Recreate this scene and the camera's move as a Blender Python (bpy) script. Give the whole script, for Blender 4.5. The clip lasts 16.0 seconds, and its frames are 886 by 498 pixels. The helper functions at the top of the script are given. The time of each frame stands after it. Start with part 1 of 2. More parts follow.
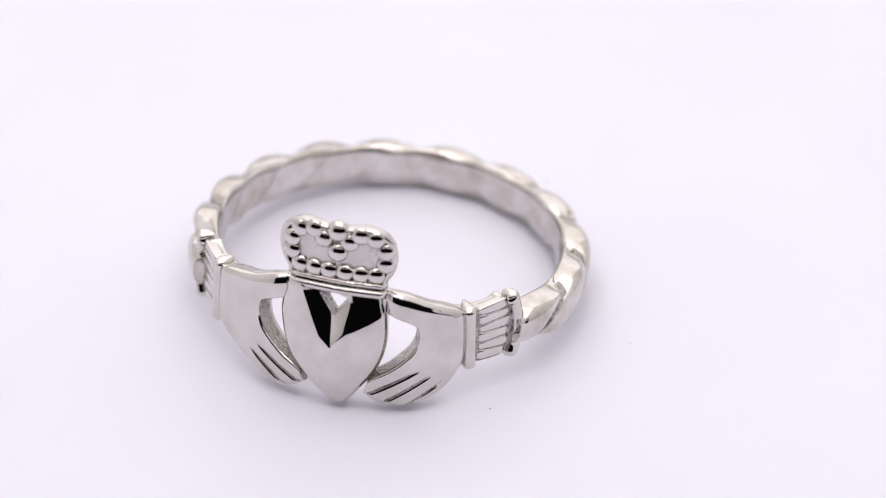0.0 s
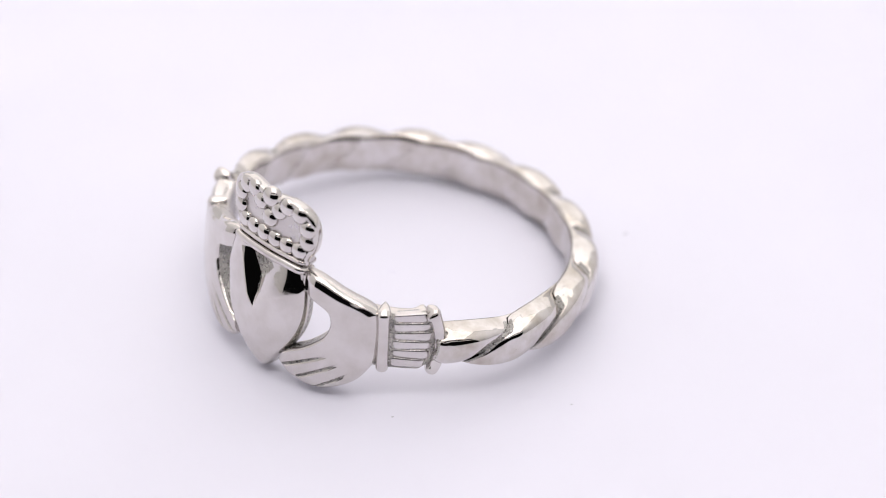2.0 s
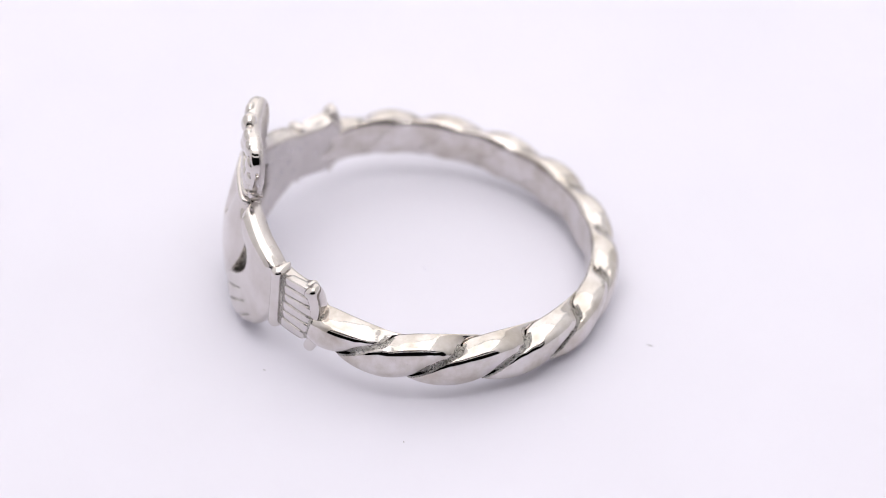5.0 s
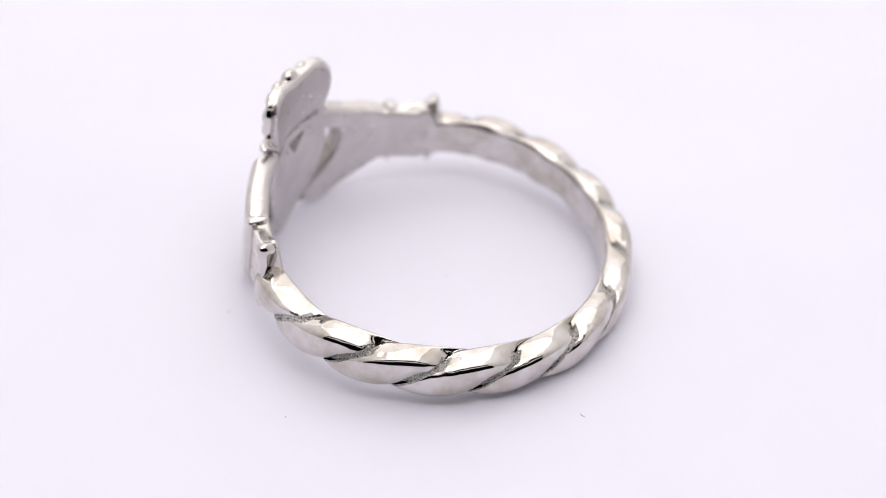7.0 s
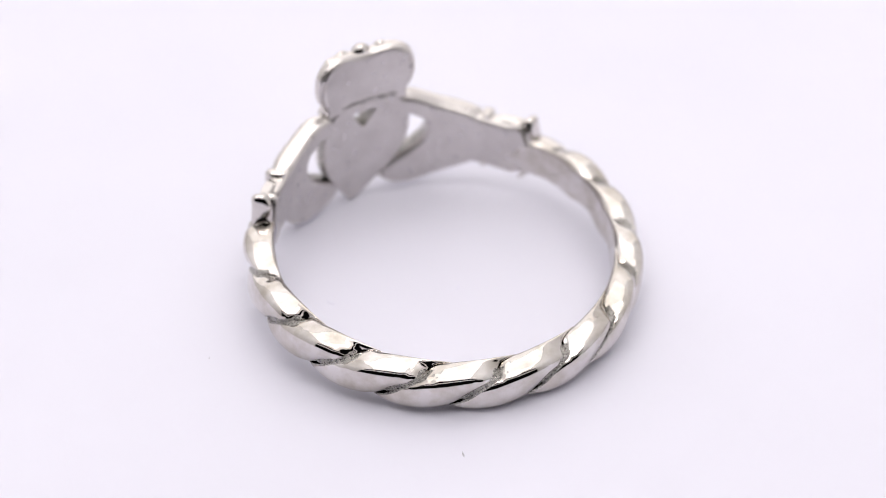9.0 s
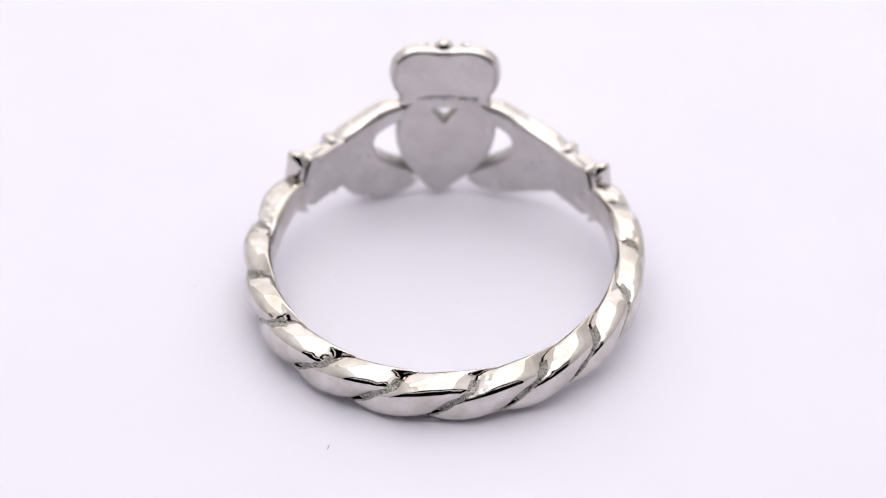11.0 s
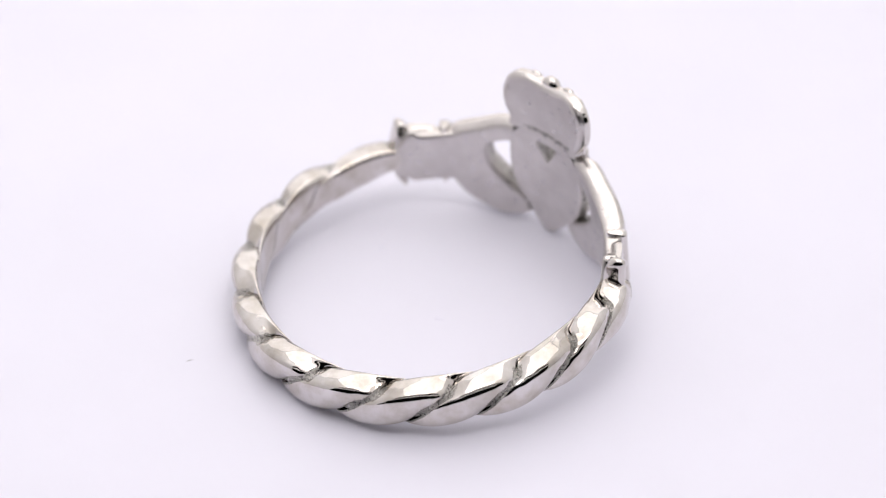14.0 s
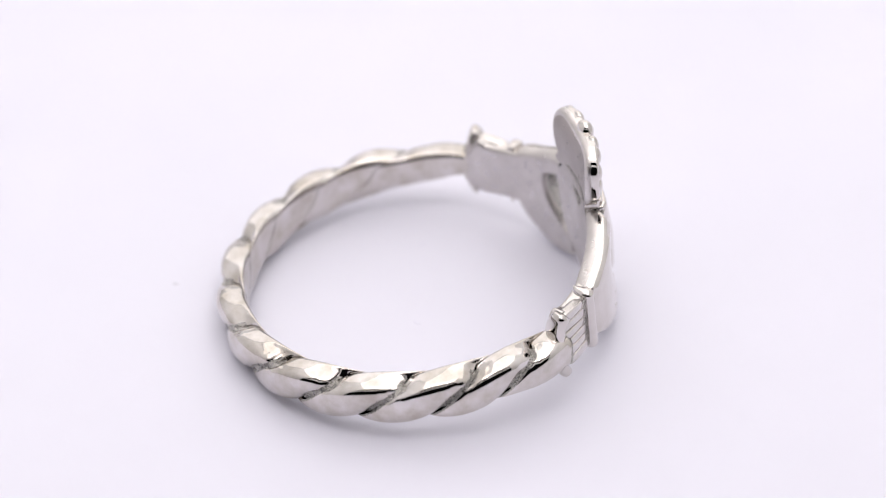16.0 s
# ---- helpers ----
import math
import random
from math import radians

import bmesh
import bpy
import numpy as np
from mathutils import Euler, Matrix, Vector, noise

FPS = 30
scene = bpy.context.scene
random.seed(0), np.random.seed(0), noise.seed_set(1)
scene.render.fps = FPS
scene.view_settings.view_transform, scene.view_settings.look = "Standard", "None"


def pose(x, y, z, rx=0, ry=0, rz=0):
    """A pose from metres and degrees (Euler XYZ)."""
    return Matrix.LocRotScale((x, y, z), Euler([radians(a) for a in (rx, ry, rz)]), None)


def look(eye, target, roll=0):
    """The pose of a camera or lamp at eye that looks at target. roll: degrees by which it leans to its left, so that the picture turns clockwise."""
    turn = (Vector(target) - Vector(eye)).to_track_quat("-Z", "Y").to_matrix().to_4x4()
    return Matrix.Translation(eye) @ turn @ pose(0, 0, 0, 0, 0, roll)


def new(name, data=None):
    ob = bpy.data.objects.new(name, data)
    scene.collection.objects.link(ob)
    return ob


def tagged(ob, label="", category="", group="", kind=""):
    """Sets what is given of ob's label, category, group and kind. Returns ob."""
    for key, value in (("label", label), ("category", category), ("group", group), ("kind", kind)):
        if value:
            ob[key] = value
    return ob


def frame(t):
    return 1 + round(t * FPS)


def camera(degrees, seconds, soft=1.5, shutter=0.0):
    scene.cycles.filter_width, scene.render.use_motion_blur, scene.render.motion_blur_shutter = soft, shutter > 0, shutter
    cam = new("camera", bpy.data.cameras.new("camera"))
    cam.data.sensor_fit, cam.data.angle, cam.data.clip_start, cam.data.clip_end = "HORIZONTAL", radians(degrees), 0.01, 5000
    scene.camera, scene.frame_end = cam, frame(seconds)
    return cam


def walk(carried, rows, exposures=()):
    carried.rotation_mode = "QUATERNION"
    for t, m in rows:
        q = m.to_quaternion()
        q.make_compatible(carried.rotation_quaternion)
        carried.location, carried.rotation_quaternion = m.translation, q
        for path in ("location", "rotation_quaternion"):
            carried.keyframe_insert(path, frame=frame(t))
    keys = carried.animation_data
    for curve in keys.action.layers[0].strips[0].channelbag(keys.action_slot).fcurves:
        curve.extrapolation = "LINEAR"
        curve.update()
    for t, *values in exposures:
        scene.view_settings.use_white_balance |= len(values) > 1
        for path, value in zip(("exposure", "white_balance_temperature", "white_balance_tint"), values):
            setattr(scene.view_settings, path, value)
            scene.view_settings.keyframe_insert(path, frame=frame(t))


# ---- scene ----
# A silver ring with a crowned heart lies on a turning white plate inside a small white photo box.
MM = 0.001

# ---- camera: stands still at the front opening of the box ----
cam = camera(19.92, 16.0, soft=1.0)
EYE = Vector((0.0, -0.09982, 0.07863))
AIM = EYE + Vector((0.01082, 0.79724, -0.60356)) * 0.125
SEEN = look(EYE, AIM, 0.93)
cam.data.dof.use_dof = True
cam.data.dof.focus_distance = 0.1195
cam.data.dof.aperture_fstop = 32.0
walk(cam, [(0.0, SEEN), (16.0, SEEN)])

# ---- world, lamps, exposure ----
world = bpy.data.worlds.new("dim_room")
world.use_nodes = True
world.node_tree.nodes["Background"].inputs["Color"].default_value = (0.5, 0.5, 0.55, 1)
world.node_tree.nodes["Background"].inputs["Strength"].default_value = 0.006
scene.world = world
scene.view_settings.exposure = 0.0


def area_lamp(name, eye, target, width, height, watts, colour):
    data = bpy.data.lights.new(name, "AREA")
    data.shape, data.size, data.size_y, data.energy, data.color = "RECTANGLE", width, height, watts, colour
    ob = new(name, data)
    ob.matrix_world = look(eye, target)
    return ob


area_lamp("ceiling_led_panel", (0.0, 0.0375, 0.318), (0.0, 0.0375, 0.0), 0.33, 0.315, 0.388, (1.0, 0.955, 0.92))
for strip_y in (-0.112, -0.086):
    area_lamp("led_strip", (0.0, strip_y, 0.312), (0.0, strip_y, 0.0), 0.28, 0.006, 0.095, (1.0, 0.955, 0.92))
area_lamp("back_led_panel", (0.0, 0.198, 0.175), (0.0, 0.0, 0.175), 0.32, 0.27, 0.165, (1.0, 0.955, 0.92))


# ---- materials ----
def material(name):
    m = bpy.data.materials.new(name)
    m.use_nodes = True
    nt = m.node_tree
    return m, nt, nt.nodes["Principled BSDF"]


def noise_node(nt, scale, detail=3.0, rough=0.5, stretch=None):
    coord = nt.nodes.new("ShaderNodeTexCoord")
    tex = nt.nodes.new("ShaderNodeTexNoise")
    tex.inputs["Scale"].default_value = scale
    tex.inputs["Detail"].default_value = detail
    tex.inputs["Roughness"].default_value = rough
    if stretch:
        mp = nt.nodes.new("ShaderNodeMapping")
        mp.inputs["Scale"].default_value = stretch
        nt.links.new(coord.outputs["Object"], mp.inputs["Vector"])
        nt.links.new(mp.outputs["Vector"], tex.inputs["Vector"])
    else:
        nt.links.new(coord.outputs["Object"], tex.inputs["Vector"])
    return tex


def ramp(nt, tex, a, b, lo=0.35, hi=0.65):
    r = nt.nodes.new("ShaderNodeValToRGB")
    r.color_ramp.elements[0].position, r.color_ramp.elements[1].position = lo, hi
    r.color_ramp.elements[0].color, r.color_ramp.elements[1].color = (*a, 1), (*b, 1)
    nt.links.new(tex.outputs["Fac"], r.inputs["Fac"])
    return r


def bump(nt, tex, bsdf, strength, distance):
    b = nt.nodes.new("ShaderNodeBump")
    b.inputs["Strength"].default_value, b.inputs["Distance"].default_value = strength, distance
    nt.links.new(tex.outputs["Fac"], b.inputs["Height"])
    nt.links.new(b.outputs["Normal"], bsdf.inputs["Normal"])


def metal(name, a, b, r0, r1, grain, relief, depth, stretch=None):
    m, nt, bsdf = material(name)
    bsdf.inputs["Metallic"].default_value = 1.0
    big = noise_node(nt, 700.0, 6.0, 0.6)
    nt.links.new(ramp(nt, big, a, b, 0.3, 0.62).outputs["Color"], bsdf.inputs["Base Color"])
    fine = noise_node(nt, grain, 4.0, 0.6, stretch)
    rr = nt.nodes.new("ShaderNodeMapRange")
    rr.inputs["To Min"].default_value, rr.inputs["To Max"].default_value = r0, r1
    nt.links.new(fine.outputs["Fac"], rr.inputs["Value"])
    nt.links.new(rr.outputs["Result"], bsdf.inputs["Roughness"])
    bump(nt, fine, bsdf, relief, depth)
    return m


POLISHED = metal("polished_silver", (0.575, 0.54, 0.515), (0.675, 0.645, 0.625), 0.02, 0.075, 900.0, 0.07, 0.00004)
WORN = metal("worn_polished_silver", (0.47, 0.425, 0.37), (0.69, 0.66, 0.645), 0.02, 0.08, 1100.0, 0.07, 0.00004)
SATIN = metal("satin_silver", (0.54, 0.51, 0.50), (0.62, 0.59, 0.58), 0.22, 0.36, 2500.0, 0.25, 0.00003)
BRUSHED = metal("brushed_silver", (0.6, 0.57, 0.55), (0.68, 0.65, 0.635), 0.14, 0.26, 2500.0, 0.3, 0.00003)
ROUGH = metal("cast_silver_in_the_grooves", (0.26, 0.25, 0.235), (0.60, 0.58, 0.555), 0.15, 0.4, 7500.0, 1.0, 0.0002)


def paint(name, a, b, scale, rough, relief=0.1, spec=0.3):
    m, nt, bsdf = material(name)
    big = noise_node(nt, scale, 5.0)
    nt.links.new(ramp(nt, big, a, b).outputs["Color"], bsdf.inputs["Base Color"])
    bsdf.inputs["Roughness"].default_value = rough
    bsdf.inputs["Specular IOR Level"].default_value = spec
    bump(nt, noise_node(nt, scale * 25, 3.0), bsdf, relief, 0.00005)
    return m


PLATE = paint("white_plate", (0.75, 0.745, 0.85), (0.77, 0.765, 0.873), 60.0, 0.55, 0.05, 0.25)
BOX = paint("white_box_wall", (0.80, 0.80, 0.81), (0.84, 0.84, 0.85), 12.0, 0.8, 0.1)
TABLE = paint("dark_table_top", (0.04, 0.035, 0.03), (0.07, 0.06, 0.05), 8.0, 0.6)
LINT = paint("grey_lint", (0.30, 0.30, 0.34), (0.42, 0.42, 0.46), 900.0, 0.9)
PALE = paint("pale_dust", (0.74, 0.735, 0.85), (0.76, 0.755, 0.873), 900.0, 0.9)


# ---- mesh helpers ----
HEAD_ROLL = 0.028      # the head sits a little askew on the band
def mesh_object(name, verts, faces, mats, slots=None, parent=None, label="", smooth=True):
    me = bpy.data.meshes.new(name)
    me.from_pydata([tuple(v) for v in verts], [], faces)
    for m in mats:
        me.materials.append(m)
    if slots is not None:
        me.polygons.foreach_set("material_index", slots)
    me.polygons.foreach_set("use_smooth", [smooth] * len(faces))
    bm = bmesh.new()
    bm.from_mesh(me)
    bmesh.ops.remove_doubles(bm, verts=bm.verts, dist=1e-7)
    bmesh.ops.recalc_face_normals(bm, faces=bm.faces)
    bm.to_mesh(me)
    bm.free()
    me.set_sharp_from_angle(angle=radians(55))
    ob = new(name, me)
    if parent is not None:
        ob.parent = parent
    if label:
        tagged(ob, label)
    return ob


def part(name, geometry, mats, parent, label=""):
    verts, faces, slots = geometry
    verts = [Vector(v) + noise.noise_vector(Vector(v) * 900) * 0.000008 + noise.noise_vector(Vector(v) * 4000) * 0.0000012 for v in verts]
    return mesh_object(name, verts, faces, mats, slots, parent, label)


def on_ring(az, z, r):
    """Ring space in metres from degrees round the ring (0 at the heart), height and radius in millimetres."""
    az = (np.asarray(az) + 180) % 360 - 180
    part_of_head = np.clip((78 - np.abs(az)) / 20, 0, 1) * HEAD_ROLL
    az, z = az - part_of_head * (z - 1.5) / 0.1606, z + part_of_head * az * 0.1606
    a = np.radians(az)
    # the band is bent a little to one side
    r = r + 0.10 * np.sin(a) * np.clip((np.abs(az) - 60) / 25, 0, 1)
    return np.stack([r * np.sin(a), -r * np.cos(a), z + 0 * a], -1) * MM


def shell(az, z, front, back, wrap, worn=None, rim_slot=0, pierced=False):
    """A solid plate bent round the ring: a grid of places, its front and back radius. wrap: the grid closes on itself along its rows;
    pierced: round a hole with walls of its own."""
    n, m = az.shape
    verts = np.concatenate([on_ring(az, z, front).reshape(-1, 3), on_ring(az, z, back).reshape(-1, 3)])
    faces, slots = [], []
    rows = n if wrap else n - 1
    for i in range(rows):
        k = (i + 1) % n
        for j in range(m - 1):
            a, b, c, d = i * m + j, k * m + j, k * m + j + 1, i * m + j + 1
            faces.append((a, b, c, d))
            slots.append(2 if worn is not None and worn[i, j] else 0)
            faces.append((d + n * m, c + n * m, b + n * m, a + n * m))
            slots.append(1)
        for j in ((m - 1,) if wrap and not pierced else (0, m - 1)):
            a, b = i * m + j, k * m + j
            faces.append((a, b, b + n * m, a + n * m))
            slots.append(rim_slot if j == 0 or wrap else 0)
    if not wrap:
        for i in (0, n - 1):
            for j in range(m - 1):
                a, b = i * m + j, i * m + j + 1
                faces.append((a, b, b + n * m, a + n * m))
                slots.append(0)
    return verts, faces, slots


def tube(section, steps):
    """A solid from closed sections: section(k) gives an (n, 3) array of places for each step."""
    rings = [section(k) for k in range(steps)]
    n = len(rings[0])
    verts = np.concatenate(rings + [rings[0].mean(0)[None], rings[-1].mean(0)[None]])
    faces = []
    for k in range(steps - 1):
        for j in range(n):
            i = (j + 1) % n
            faces.append((k * n + j, k * n + i, (k + 1) * n + i, (k + 1) * n + j))
    for j in range(n):
        i = (j + 1) % n
        faces.append((j, i, steps * n))
        faces.append(((steps - 1) * n + j, (steps - 1) * n + i, steps * n + 1))
    return verts, faces, [0] * len(faces)


def curve(points, count, closed=False):
    """A smooth line through a few points, evenly sampled."""
    p = np.array(points, float)
    n = len(p)
    out = []
    spans = n if closed else n - 1
    for s in range(spans):
        if closed:
            a, b, c, d = p[(s - 1) % n], p[s], p[(s + 1) % n], p[(s + 2) % n]
        else:
            a, b, c, d = p[max(s - 1, 0)], p[s], p[s + 1], p[min(s + 2, n - 1)]
        for t in np.linspace(0, 1, 24, endpoint=False):
            out.append(0.5 * (2 * b + (c - a) * t + (2 * a - 5 * b + 4 * c - d) * t ** 2 + (3 * b - a - 3 * c + d) * t ** 3))
    out.append(p[0] if closed else p[-1])
    out = np.array(out)
    flat = out * np.array([9.2 * math.pi / 180, 1.0])
    run = np.concatenate([[0], np.cumsum(np.linalg.norm(np.diff(flat, axis=0), axis=1))])
    at = np.linspace(0, run[-1], count, endpoint=not closed)
    return np.stack([np.interp(at, run, out[:, 0]), np.interp(at, run, out[:, 1])], 1)


def rounded(s, width):
    """0 at the rim, 1 beyond the given width inside it, along a quarter circle. s: distance inside the rim."""
    x = np.clip(s / width, 0, 1)
    return np.sqrt(np.clip(1 - (1 - x) ** 2, 0, 1))


# ---- the photo box and the room ----
def box_piece(name, lo, hi, mat, kind="structure", label=""):
    x0, y0, z0 = lo
    x1, y1, z1 = hi
    verts = [(x, y, z) for x in (x0, x1) for y in (y0, y1) for z in (z0, z1)]
    faces = [(0, 1, 3, 2), (4, 6, 7, 5), (0, 4, 5, 1), (2, 3, 7, 6), (0, 2, 6, 4), (1, 5, 7, 3)]
    ob = mesh_object(name, verts, faces, [mat], smooth=False)
    return tagged(ob, label, kind=kind)


HALF, BACK, FRONT, HIGH = 0.17, 0.2, -0.125, 0.32
box_piece("floor", (-HALF, FRONT, -0.012), (HALF, BACK, -0.004), BOX, label="white photo box floor under the turning plate")
box_piece("wall_left", (-HALF - 0.004, FRONT, -0.012), (-HALF, BACK, HIGH), BOX, label="white side wall of the photo box")
box_piece("wall_right", (HALF, FRONT, -0.012), (HALF + 0.004, BACK, HIGH), BOX, label="white side wall of the photo box")
box_piece("wall_back", (-HALF - 0.004, BACK, -0.012), (HALF + 0.004, BACK + 0.004, HIGH), BOX, label="white back wall of the photo box")
box_piece("ceiling", (-HALF - 0.004, FRONT, HIGH), (HALF + 0.004, BACK + 0.004, HIGH + 0.004), BOX, label="white ceiling of the photo box with its lamp panel")
box_piece("wall_front_top", (-HALF - 0.004, FRONT - 0.004, 0.188), (HALF + 0.004, FRONT, HIGH), BOX, label="white front flap above the open front")
# unseen bar, added so that the dark opening mirrors as two lines in the silver
box_piece("reflection_bar", (-HALF - 0.004, FRONT - 0.004, 0.101), (HALF + 0.004, FRONT, 0.128), BOX, label="unseen white bar added across the open front to split its dark reflection")
box_piece("table_top", (-0.32, -0.3, -0.037), (0.32, 0.3, -0.012), TABLE, label="dark table top under the photo box")


PLATE_TOP = 0.14 * MM


def make_plate():
    n, rad = 160, 0.1
    rows = [(0.0, 0.0), (0.05, 0.0), (rad - 0.0006, 0.0), (rad, -0.0006), (rad, -0.0038), (0.0, -0.0038)]
    verts, faces = [], []
    for r, z in rows:
        for k in range(n):
            a = 2 * math.pi * k / n
            verts.append((r * math.cos(a), r * math.sin(a), z))
    for i in range(len(rows) - 1):
        for k in range(n):
            j = (k + 1) % n
            faces.append((i * n + k, i * n + j, (i + 1) * n + j, (i + 1) * n + k))
    ob = mesh_object("turntable_plate", verts, faces, [PLATE], smooth=False)
    return tagged(ob, "plain matt white turntable plate under the ring", "turntable")


# ---- the ring ----
CENTRE = -1.0          # degrees by which the heart stands off the ring's own front
BAND_R = 8.44         # inner radius of the band
BACK_R = 8.45          # radius of the flat back of the head
LEAN = 15.5            # degrees by which a groove runs on from the lower to the upper edge
GROOVES = (61.6, 83.2, 104.6, 126.4, 148.0, 170.6, 192.2, 213.1, 233.2, 254.0, 273.2)


def lobe_section(along, start, end, h0, h1, lean0, lean1, peak, lo, hi):
    """One slanted cross-section of a twisted strand: along runs from 0 to 1."""
    a = 0.03 + 0.94 * along
    n = 64
    t = np.arange(n) * 2 * math.pi / n
    c, s = np.cos(t), np.sin(t)
    wave = math.sin(math.pi * min(max(a, lo), hi))
    f = np.where(s > 0, np.clip(0.22 - c, 0, 1), np.clip((0.1 - c) / 0.3, 0, 1))
    f = f * f * (3 - 2 * f)
    # leaf-shaped above, flatter below
    low = h0 + (h1 - h0) * a
    dip = (peak - low) * (0.72 * f + 1.7 * (1 - f))
    top = peak - dip + dip * wave ** 0.7
    foot = low - 0.42 * f + (peak - 0.06 - low + 0.42 * f) * wave ** (0.75 + 0.2 * f)
    half = np.where(s > 0, top, foot)
    out = 9.57 + 0.45 * wave ** 0.45
    inn = BAND_R
    mid = (out + inn) / 2 - 0.1
    reach = np.where(c > 0, out - mid, mid - inn)
    power = np.where(c > 0, 2 / 3.6, 2 / 4.5)
    r = mid + reach * np.sign(c) * np.abs(c) ** power
    b = np.sign(s) * np.abs(s) ** (2 / np.where(c > 0, 2.8, 4.5))
    # the upper side slopes down to the outer face
    z = 0.84 + half * b - 0.2 * np.clip(b, 0, 1) ** 2 * np.clip((r - inn) / (out - inn), 0, 1) ** 1.3
    up = 0.5 + 0.5 * b
    up = up + 0.03 * np.sin(2 * math.pi * up)
    # the strand winds on: rising outside, falling inside
    turn = up * (1 - f) + (1.5 + 0.85 * (1 - up)) * f
    gap = 0.018 + 0.034 * np.sin(math.pi * np.clip(up, 0, 1)) ** 1.5
    gap = gap * (1 - 0.6 * f)
    a = gap + (1 - 2 * gap) * along
    az = (start + lean0 * turn) * (1 - a) + (end + lean1 * turn) * a
    p = on_ring(az, z, r)
    wild = 0.00006 * abs(math.cos(math.pi * along)) ** 3 * np.clip(up * 2 - 0.9, 0, 1) * (1 - f)
    return np.array([q + w * np.array(noise.noise_vector(Vector(q) * 3200)) for q, w in zip(p, wild)])


def strand(start, end, h0=0.95, h1=0.95, lean0=LEAN, lean1=LEAN, peak=1.25, lo=0.0, hi=1.0):
    steps = 40
    def section(k):
        x = k / (steps - 1)
        a = 0.5 - 0.5 * math.cos(math.pi * x)
        return lobe_section(a, start, end, h0, h1, lean0, lean1, peak, lo, hi)
    verts, faces, slots = tube(section, steps)
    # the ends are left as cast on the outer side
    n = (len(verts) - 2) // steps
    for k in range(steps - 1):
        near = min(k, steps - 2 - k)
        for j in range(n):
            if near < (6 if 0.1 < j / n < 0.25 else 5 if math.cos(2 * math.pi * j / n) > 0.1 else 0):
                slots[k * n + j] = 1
    return verts, faces, slots


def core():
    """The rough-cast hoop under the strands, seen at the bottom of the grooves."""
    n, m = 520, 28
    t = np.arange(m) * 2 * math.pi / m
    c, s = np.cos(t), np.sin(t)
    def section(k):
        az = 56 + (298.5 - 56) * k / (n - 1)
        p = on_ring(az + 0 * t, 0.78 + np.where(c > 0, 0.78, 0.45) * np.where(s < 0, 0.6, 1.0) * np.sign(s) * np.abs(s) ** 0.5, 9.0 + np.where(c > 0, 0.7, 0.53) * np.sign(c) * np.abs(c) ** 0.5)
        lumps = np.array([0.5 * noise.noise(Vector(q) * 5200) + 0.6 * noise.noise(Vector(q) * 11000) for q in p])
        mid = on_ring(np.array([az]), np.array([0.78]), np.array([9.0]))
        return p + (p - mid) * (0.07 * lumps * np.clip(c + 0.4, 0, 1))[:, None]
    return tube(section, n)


def bar(points, width, out, inn=BACK_R, bead=0.0, steps=44, flat=0.5, taper=0.0):
    """A raised rounded bar along a line on the head, with thicker ends where bead is given."""
    line = curve(points, steps)
    def section(k):
        x = k / (steps - 1)
        p = line[k]
        q = (line[min(k + 1, steps - 1)] - line[max(k - 1, 0)]) * np.array([9.2 * math.pi / 180, 1.0])
        q = q / np.linalg.norm(q)
        side = np.array([-q[1], q[0]])
        t = np.arange(20) * 2 * math.pi / 20
        c, s = np.cos(t), np.sin(t)
        endw = min(x, 1 - x) * (steps - 1)
        close = math.sqrt(max(0.02, 1 - max(0.0, 1 - endw / 4) ** 2))
        more = (1 + bead * math.exp(-(x / 0.1) ** 2)) * (1 + taper * (x - 0.5))
        w = width / 2 * more * close
        foot = inn + (0.3 * math.exp(-(x / 0.13) ** 2) if bead > 0.3 else 0.0)
        top = inn + (out - inn) * (0.5 + 0.5 * close) * (1 + 0.2 * (more - 1))
        mid = top - width * flat
        r = np.where(c > 0, mid + (top - mid) * c, mid + (mid - foot) * np.sign(c) * np.abs(c))
        w_side = np.sign(s) * np.abs(s) ** (0.8 if flat > 0.3 else 0.5) * w
        return on_ring(p[0] + w_side * side[0] / (9.2 * math.pi / 180), p[1] + w_side * side[1], r)
    return tube(section, steps)


def mirror(points, sign):
    # one wrist reaches a little further round than the other
    reach = 5.2 if sign < 0 else 0.0
    return [(CENTRE + sign * (a + reach * min(max((a - 27) / 11, 0), 1)), z) for a, z in points]


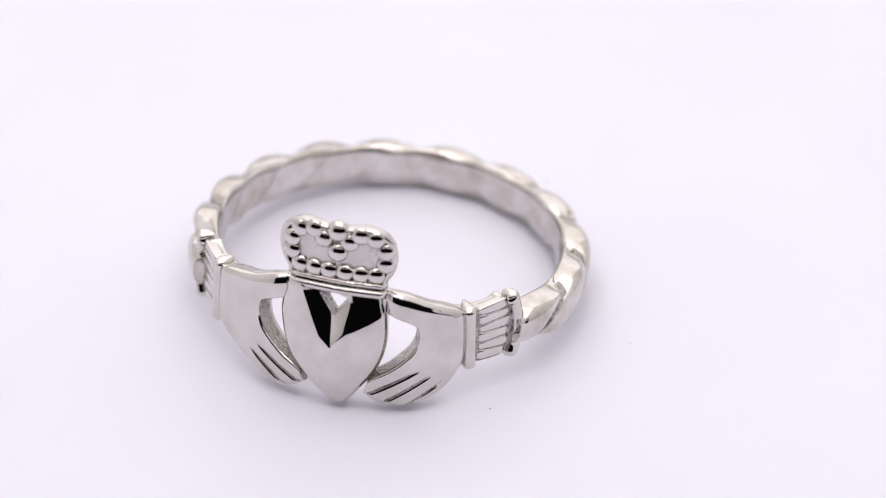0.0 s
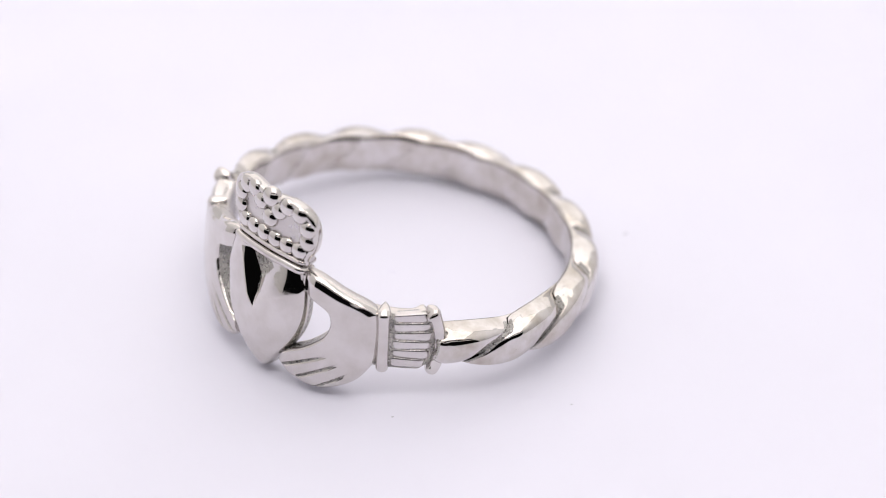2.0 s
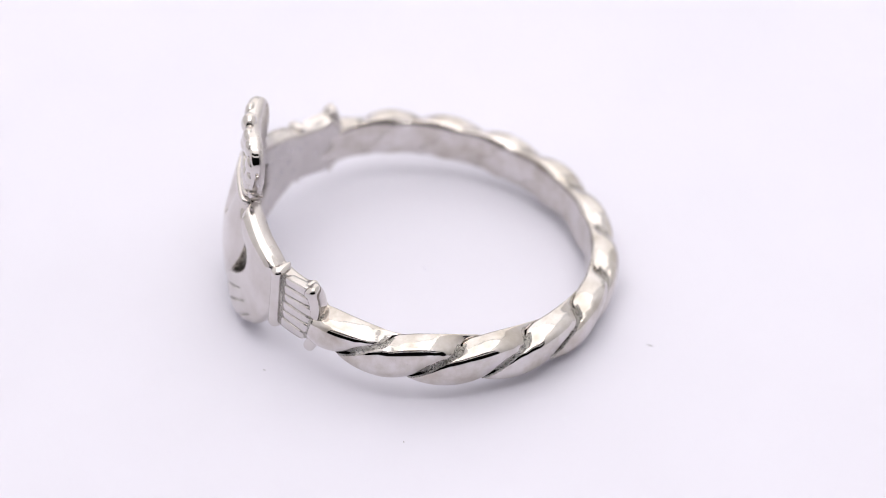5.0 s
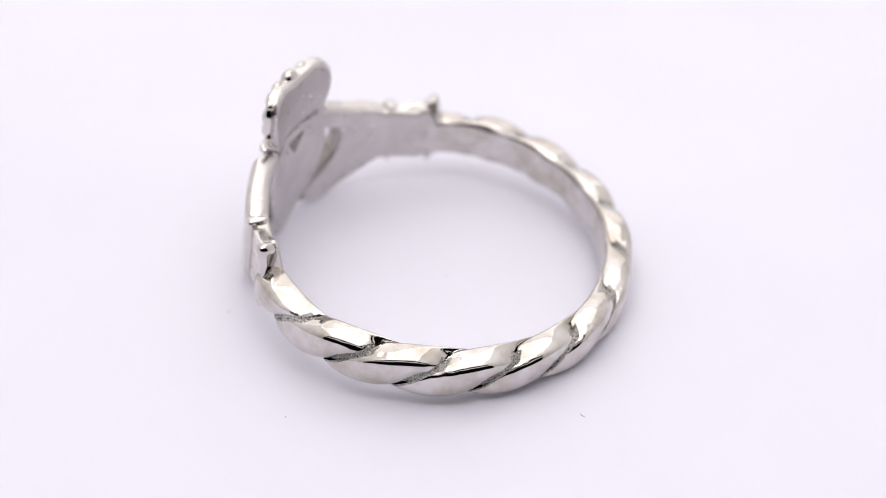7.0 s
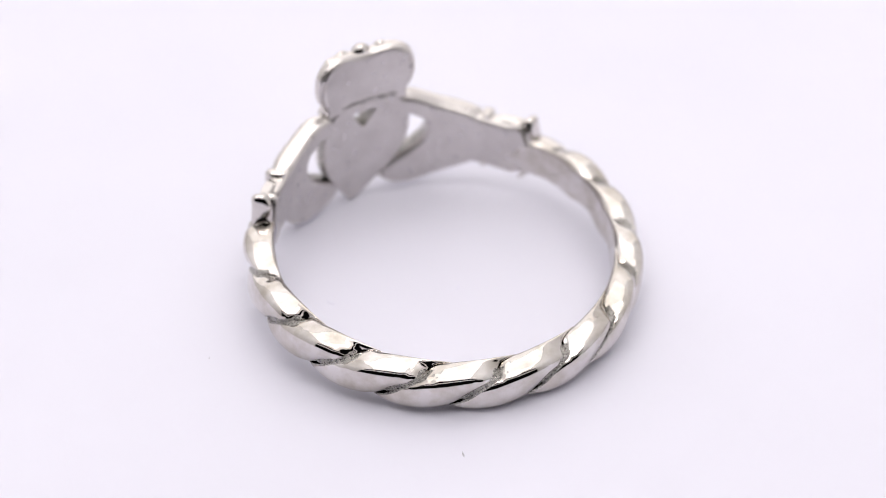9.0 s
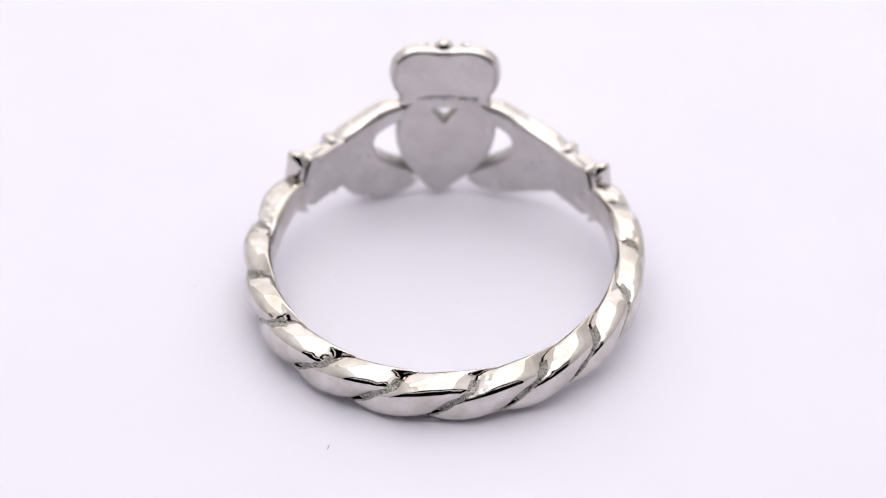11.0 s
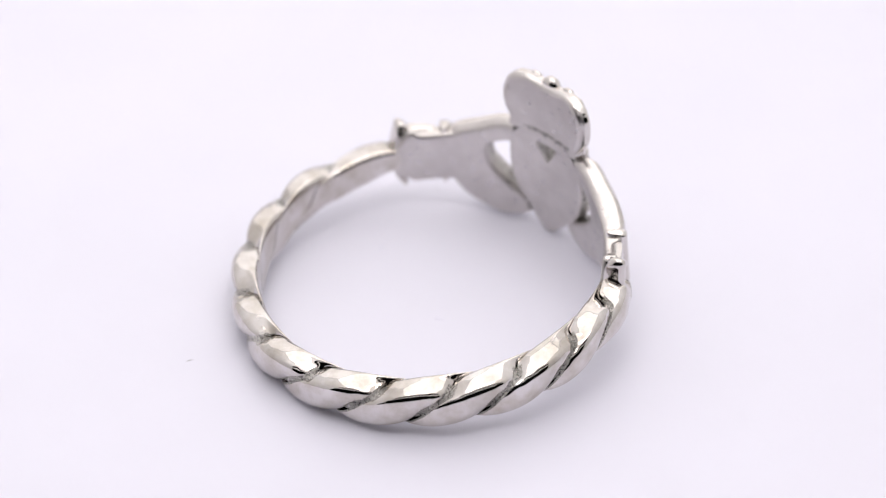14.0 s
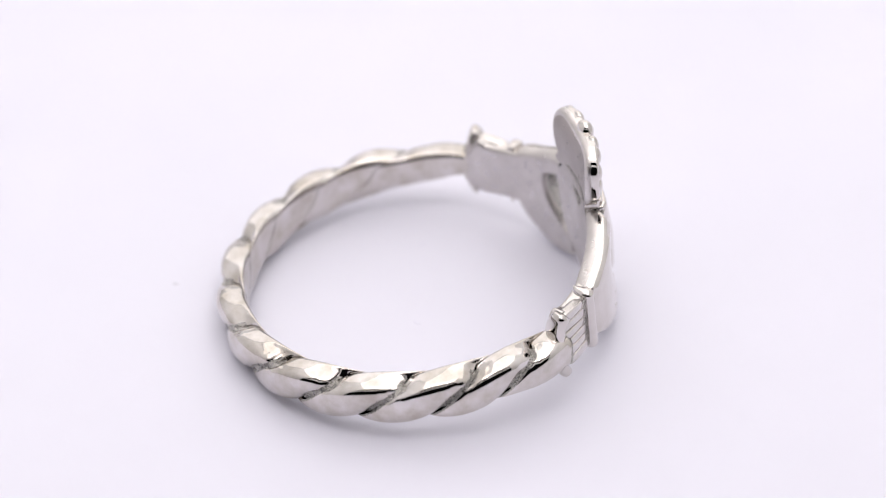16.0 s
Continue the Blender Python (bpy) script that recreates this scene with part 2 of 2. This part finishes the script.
def palm(sign):
    """An open palm with thumb and fingers that holds the heart: a plate between its outer line and the line of the opening."""
    inner = mirror([(14.0, 2.62), (17.0, 2.52), (20.6, 2.3), (23.4, 2.0), (24.3, 1.4), (23.0, 0.72), (19.8, 0.15), (16.0, -0.35), (12.5, -0.68), (10.2, -0.95)], sign)
    outer = mirror([(13.6, 3.82), (20.0, 3.66), (28.0, 3.14), (36.2, 2.64), (38.3, 2.1), (38.6, 0.1), (36.8, -0.54), (31.5, -1.27), (26.0, -1.86), (19.5, -2.22), (13.0, -2.1), (8.6, -1.62)], sign)
    if sign > 0:
        outer = [(a + (1.5 if z < -1.2 and a > 15 else 0), z - 0.13 - (0.1 if a > 15 else 0) * (z < -1.2) if z < 0 else z) for a, z in outer]
    n, m = 360, 130
    i, o = curve(inner, n), curve(outer, n)
    # keep the thumb and finger corners of both lines together
    t = (0.5 - 0.5 * np.cos(np.linspace(0, math.pi, m)))[None, :]
    az = i[:, :1] * (1 - t) + o[:, :1] * t
    z = i[:, 1:] * (1 - t) + o[:, 1:] * t
    wide = np.hypot((o - i)[:, 0] * 9.2 * math.pi / 180, (o - i)[:, 1])[:, None]
    rim = (1 - t) * wide
    bevel = 0.4 - rim
    bevel = 0.5 * (bevel + np.sqrt(bevel ** 2 + 0.002))
    low = np.clip((1.4 - z) / 0.8, 0, 1)
    front = 9.58 - 0.15 * (1 - rounded(t * wide, 0.12)) - (1 - low) * (0.42 * bevel + 0.2 * (1 - rounded(rim, 0.16))) - low * 0.38 * (1 - rounded(rim, 0.42))
    back = BACK_R + (0.24 + 0.38 * (1 - low)) * (1 - rounded((1 - t) * wide, 0.34 + 0.1 * (1 - low))) + 0.32 * (1 - rounded(t * wide, 0.24)) + 0 * az
    front = front + 0.05 * np.sin(math.pi * t) * wide / 2
    # the thumb sinks into the base of the crown
    front = front - 0.42 * np.clip((19.0 - (az - CENTRE) * sign) / 4.5, 0, 1) ** 1.5 * np.clip((z - 1.8) / 0.6, 0, 1)
    lines = np.zeros(az.shape)
    for (a0, z0), (a1, z1), deep in (((10.4, -1.62), (24.6, -0.3), 0.1), ((15.4, -1.98), (28.2, -0.6), 0.11), ((21.0, -2.3), (31.2, -1.05), 0.11)):
        u, v = (az - CENTRE) * sign * 0.1606, z
        p0, p1 = np.array([a0 * 0.1606, z0]), np.array([a1 * 0.1606, z1])
        d = p1 - p0
        s = ((u - p0[0]) * d[0] + (v - p0[1]) * d[1]) / (d @ d)
        sc = np.clip(s, 0, 1)
        gap = np.hypot(u - p0[0] - sc * d[0], v - p0[1] - sc * d[1])
        beyond = (u - p0[0]) * d[1] - (v - p0[1]) * d[0] > 0
        cut = np.clip(1.12 - s, 0.0, 1.0) ** 0.5 * np.exp(-(gap / np.where(beyond, 0.11, 0.05)) ** 2)
        front = front - deep * cut
        lines = np.maximum(lines, cut)
    return shell(az, z, front, back, False, lines > 0.5, 2)


def heart():
    """A domed heart, its shoulders cut by flat bevels that meet in a sharp cleft, with a small three-cornered hole under the collar."""
    half = [(5.0, 3.86), (11.0, 3.82), (14.6, 3.4), (16.4, 2.6), (16.7, 1.75), (15.9, 0.75), (14.0, -0.1), (11.0, -0.86), (7.7, -1.48), (5.0, -1.98), (2.3, -2.42)]
    pts = [(0.0, 3.86)] + half + [(0.0, -2.6)] + [(-a, z) for a, z in half[::-1]]
    n, m = 320, 110
    lean = radians(6.0)
    rim = curve(pts, n, True) * np.array([0.1606, 1.0])
    tilt = np.clip((3.4 - rim[:, 1]) / 1.5, 0, 1) * lean
    rim = np.stack([rim[:, 0] - tilt * (rim[:, 1] - 1.6), rim[:, 1] + tilt * rim[:, 0]], 1)
    # the hole: a rounded triangle, point down
    mid = np.array([0.1, 2.98])
    round_it = np.linspace(0, 2 * math.pi, 720, endpoint=False)
    lobes = np.stack([np.cos(round_it), np.sin(round_it)], 1)
    sides = np.stack([lobes @ np.array(q) / w for q, w in (((0.06, 1.0), 0.42), ((0.80, -0.60), 0.41), ((-0.84, -0.54), 0.43))], 1)
    reach = 1 / np.sum(np.clip(sides, 0.02, None) ** 7, 1) ** (1 / 7)
    way = np.arctan2(rim[:, 1] - mid[1], rim[:, 0] - mid[0])
    far = np.interp(way % (2 * math.pi), round_it, reach, period=2 * math.pi)
    hole = mid + np.stack([np.cos(way), np.sin(way)], 1) * far[:, None]
    s = (0.5 - 0.5 * np.cos(np.linspace(0, math.pi, m)))[None, :]
    s = 0.5 * s + 0.5 * np.linspace(0, 1, m)[None, :]
    u = hole[:, :1] * (1 - s) + rim[:, :1] * s
    v = hole[:, 1:] * (1 - s) + rim[:, 1:] * s
    d = (1 - s) * np.hypot(rim[:, :1] - hole[:, :1], rim[:, 1:] - hole[:, 1:])
    ru, rv = u + lean * (v - 1.6), v - lean * u
    front = 9.92 - 0.07 * ru ** 2 - 0.046 * np.clip(0.7 - rv, 0, None) ** 2 - 0.45 * (1 - rounded(d, 0.5)) * np.clip((3.6 - v) / 0.5, 0.25, 1)
    # bevelled shoulders
    over = rv - (1.12 + 0.45 * np.abs(ru))
    over = 0.5 * (over + np.sqrt(over ** 2 + 0.012))
    front = front - np.where(ru < 0, 0.10 + 0.13 * np.exp(-(ru / 0.7) ** 2), 0.23) * over
    # the cleft between them, a sharp valley between two ridges
    ridge = np.clip(np.minimum((v - 0.78) * 0.75, 0.42 + 0.1 * (ru > 0) + 0.33 * (v - 1.28)), 0, 1.15)
    dip = ridge - np.abs(ru - 0.02)
    dip = 0.5 * (dip + np.sqrt(dip ** 2 + 0.0018))
    front = front - 0.38 * dip * np.clip((v - 0.7) / 0.25, 0, 1)
    az = CENTRE - 0.9 + u / 0.1606
    back = BACK_R - 0.006 + 0.05 * (1 - rounded(s * 3, 0.3)) + 0.16 * (1 - rounded(d, 0.3)) * (v < 3.0)
    return shell(az, v, np.maximum(front, 8.9), back, True, None, 2, pierced=True)


def crown_plate():
    half = [(2.6, 6.97), (4.8, 7.02), (9.5, 7.1), (14.1, 6.87), (17.2, 6.35), (18.2, 5.55), (17.4, 4.8), (15.4, 4.25), (14.9, 3.85)]
    pts = [(0.0, 6.98)] + half + [(7.0, 3.82), (0.0, 3.82), (-7.0, 3.82)] + [(-a, z) for a, z in half[::-1]]
    n, m = 220, 44
    rim = curve([(CENTRE - 0.4 + a, z) for a, z in pts], n, True)
    s = np.sin(np.linspace(0, math.pi / 2, m))[None, :]
    mid = np.array([CENTRE, 5.5])
    az = mid[0] + (rim[:, :1] - mid[0]) * s
    z = mid[1] + (rim[:, 1:] - mid[1]) * s
    far = np.hypot((rim[:, :1] - mid[0]) * 0.1606, rim[:, 1:] - mid[1])
    d = (1 - s) * far
    forward = 0.06 * (z - 4.0)
    front = 9.0 + forward + 0.2 * rounded(d, 0.22) - 0.13 * np.clip((d - 0.26) / 0.2, 0, 1)
    return shell(az, z, front, forward + BACK_R + 0.015 + 0.34 * (1 - rounded(d, 0.34)) * np.clip((z - 4.15) / 0.2, 0, 1), True, d > 0.7)


def stamp_mark(az, z):
    """A small worn mark on the back of the crown, no longer legible."""
    wide, high = random.uniform(0.4, 1.1), random.uniform(0.06, 0.15)
    u, v = np.meshgrid(np.linspace(-wide, wide, 4), np.linspace(-high, high, 4), indexing="ij")
    return shell(az + u, z + v + 0.03 * u, np.full_like(u, 8.6), np.full_like(u, 8.455), False)


def bead_mesh(radius, flat=0.62):
    bm = bmesh.new()
    bmesh.ops.create_uvsphere(bm, u_segments=20, v_segments=14, radius=radius * MM)
    for v in bm.verts:
        v.co.y *= flat
    for f in bm.faces:
        f.smooth = True
    me = bpy.data.meshes.new("bead")
    bm.to_mesh(me)
    bm.free()
    me.materials.append(POLISHED)
    return me


def cuff(sign, parent):
    thing = part("cuff", cuff_panel(sign), [POLISHED, SATIN, ROUGH], parent, "ribbed sleeve cuff between two rounded bars")
    part("cuff_bar", bar(mirror([(39.3, 2.72), (39.6, 2.0), (40.0, 0.3), (40.2, -0.82)], sign), 0.6, 9.64, inn=8.6, bead=0.2), [POLISHED], thing)
    part("cuff_bar", bar(mirror([(52.2, 2.84), (54.2, 2.45), (55.8, 1.65), (56.4, 0.85), (55.6, -0.15), (53.6, -0.8)], sign), 0.58, 9.68, inn=8.6, bead=0.6), [POLISHED], thing)
    ribs = 6
    for k in range(ribs):
        v = (k + 0.5) / ribs
        z0, z1 = -0.36 + 2.85 * v, -0.48 + 3.2 * v
        a1 = 52.6 + 3.0 * math.sin(math.pi * v)
        part("rib", bar(mirror([(41.5, z0), (46.5, (z0 + z1) / 2 + 0.02), (a1, z1)], sign), random.uniform(0.43, 0.46), 9.415, inn=8.8, steps=18, flat=0.14, taper=(0.35 if k % 2 else -0.25)), [BRUSHED], thing)


def cuff_panel(sign):
    n, m = 30, 30
    u = np.linspace(0, 1, n)[:, None] + np.zeros((1, m))
    v = (0.5 - 0.5 * np.cos(np.linspace(0, math.pi, m)))[None, :] + np.zeros((n, 1))
    az = CENTRE + sign * (33.0 + 24.0 * u + 5.2 * np.clip((24.0 * u + 6.0) / 11.0, 0, 1) * (sign < 0))
    end = np.clip((u - 0.74) / 0.26, 0, 1)
    lo = -0.52 - 0.12 * u + 0.75 * end
    hi = 2.54 - 0.1 * np.sin(math.pi * u) ** 2 + 0.3 * np.exp(-((u - 0.79) / 0.1) ** 2) - 1.0 * end
    z = lo + (hi - lo) * v
    front = 9.14 + 0.22 * rounded(np.minimum(v, 1 - v) * 3.0, 0.25)
    return shell(az, z, front, BACK_R + 0.006 + 0.22 * (1 - rounded(np.minimum(v, 1 - v) * 3.0, 0.25)), False, np.ones(az.shape, bool))


def make_ring():
    ring = new("silver_ring")
    ring.empty_display_size = 0.005
    tagged(ring, "polished silver ring, crowned heart between two palms, twisted rope band", "ring")
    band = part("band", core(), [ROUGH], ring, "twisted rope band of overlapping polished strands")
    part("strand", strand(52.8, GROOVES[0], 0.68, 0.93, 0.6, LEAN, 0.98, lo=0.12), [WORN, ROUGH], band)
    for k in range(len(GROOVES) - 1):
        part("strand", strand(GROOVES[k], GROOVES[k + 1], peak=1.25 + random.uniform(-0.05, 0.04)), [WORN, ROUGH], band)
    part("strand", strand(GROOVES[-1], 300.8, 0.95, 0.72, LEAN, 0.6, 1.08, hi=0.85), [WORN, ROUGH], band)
    part("heart", heart(), [POLISHED, SATIN, ROUGH], ring, "domed polished heart with a cleft top")
    crown = part("crown", crown_plate(), [POLISHED, SATIN, SATIN], ring, "crown of small round beads above the heart")
    part("collar", bar(mirror([(-15.2, 3.68), (-8.0, 3.76), (0.0, 3.78), (8.0, 3.76), (15.2, 3.68)], 1), 0.4, 9.56, inn=8.55), [POLISHED], crown)
    part("collar", bar(mirror([(-14.8, 4.05), (-8.0, 4.12), (0.0, 4.14), (8.0, 4.12), (14.8, 4.05)], 1), 0.26, 9.38, inn=8.55), [POLISHED], crown)
    small, large, top = bead_mesh(0.465, 0.6), bead_mesh(0.5, 0.64), bead_mesh(0.54, 0.74)
    spots = [(a, 4.58, small) for a in (-11.7, -7.05, -2.35, 2.35, 7.05, 11.7)]
    for sg in (-1, 1):
        spots += [(sg * 14.3, 5.22, small), (sg * 14.2, 5.92, small), (sg * 11.3, 6.56, small), (sg * 7.0, 6.7, small), (sg * 3.9, 6.26, small)]
    spots += [(0.3, 6.76, top), (0.2, 5.64, large)]
    for a, z, me in spots:
        b = new("bead", me)
        b.parent = crown
        turned = CENTRE - 0.1 + a + random.uniform(-0.15, 0.15)
        spot = on_ring(np.array(turned), np.array(z), np.array((9.02 if me is top else 9.09) + 0.06 * (z - 4.0)))
        b.matrix_local = Matrix.Translation(spot) @ Matrix.Rotation(radians(turned), 4, "Z")
    for k in range(11):
        part("stamp_mark", stamp_mark(CENTRE - 11.5 + 2.0 * k + random.uniform(-0.3, 0.3), 4.1 + random.uniform(-0.04, 0.04)), [ROUGH], crown, "worn stamped mark" if k == 0 else "")
    for sign in (-1, 1):
        part("palm", palm(sign), [POLISHED, SATIN, ROUGH], ring, "open palm with engraved fingers")
        cuff(sign, ring)
    return ring


plate = make_plate()
ring = make_ring()


# ---- dust on the plate ----
def make_lint(name, length, width, mat, label):
    bend = random.uniform(-1, 1)
    def section(k):
        x = k / 9
        w = width * (0.35 + 0.65 * math.sin(math.pi * x)) / 2
        t = np.arange(8) * 2 * math.pi / 8
        p = np.array([(x - 0.5) * length, bend * length * 0.6 * (x - 0.5) ** 2, width * 0.11])
        return (p + np.stack([0 * t, w * np.cos(t), np.minimum(w, width * 0.12) * np.sin(t)], -1)) * MM
    v, f, s = tube(section, 10)
    ob = mesh_object(name, v, f, [mat])
    return tagged(ob, label, "dust", "dust on the plate")


DUST = [
    ("lint", 0.34, 0.07, LINT, 6.75, 10.1, 60, "tiny dark curl of lint on the white plate"),
    ("dust_speck", 0.42, 0.14, PALE, -2.0, 1.05, 20, "faint grey speck of dust on the white plate"),
    ("dust_speck", 0.48, 0.16, PALE, 3.52, -2.5, 100, "faint grey speck of dust on the white plate"),
    ("dust_speck", 0.14, 0.07, LINT, 3.85, -8.6, 40, "tiny dark speck of dust on the white plate"),
    ("dust_speck", 0.1, 0.06, LINT, 10.7, -3.4, 10, "tiny dark speck of dust on the white plate"),
]
dust = [(make_lint(n, le, wi, m, la), pose(x * MM, y * MM, PLATE_TOP, 0, 0, rz)) for n, le, wi, m, x, y, rz, la in DUST]

# the ring lies tilted on the heart's tip and the far side of its band
REST = Matrix(((0.9748, 0.21658, 0.05343, -0.001436), (-0.22155, 0.96794, 0.11839, 0.000533), (-0.02607, -0.12725, 0.99153, 0.001777), (0, 0, 0, 1)))
TURN = [(0.0, -1.55), (1.0, -16.13), (2.0, -30.5), (3.0, -44.9), (4.2, -62.45), (5.3, -79.5), (6.4, -96.2), (7.5, -112.8), (8.5, -128.0),
        (9.2, -138.4), (10.3, -154.95), (11.4, -171.5), (12.5, -188.25), (13.5, -203.2), (14.5, -217.8), (15.3, -229.5), (16.0, -239.75)]


def motions():
    for thing, rest in [(plate, pose(0, 0, PLATE_TOP)), (ring, REST)] + dust:
        walk(thing, [(t, pose(0, 0, 0, 0, 0, a) @ rest) for t, a in TURN])


motions()
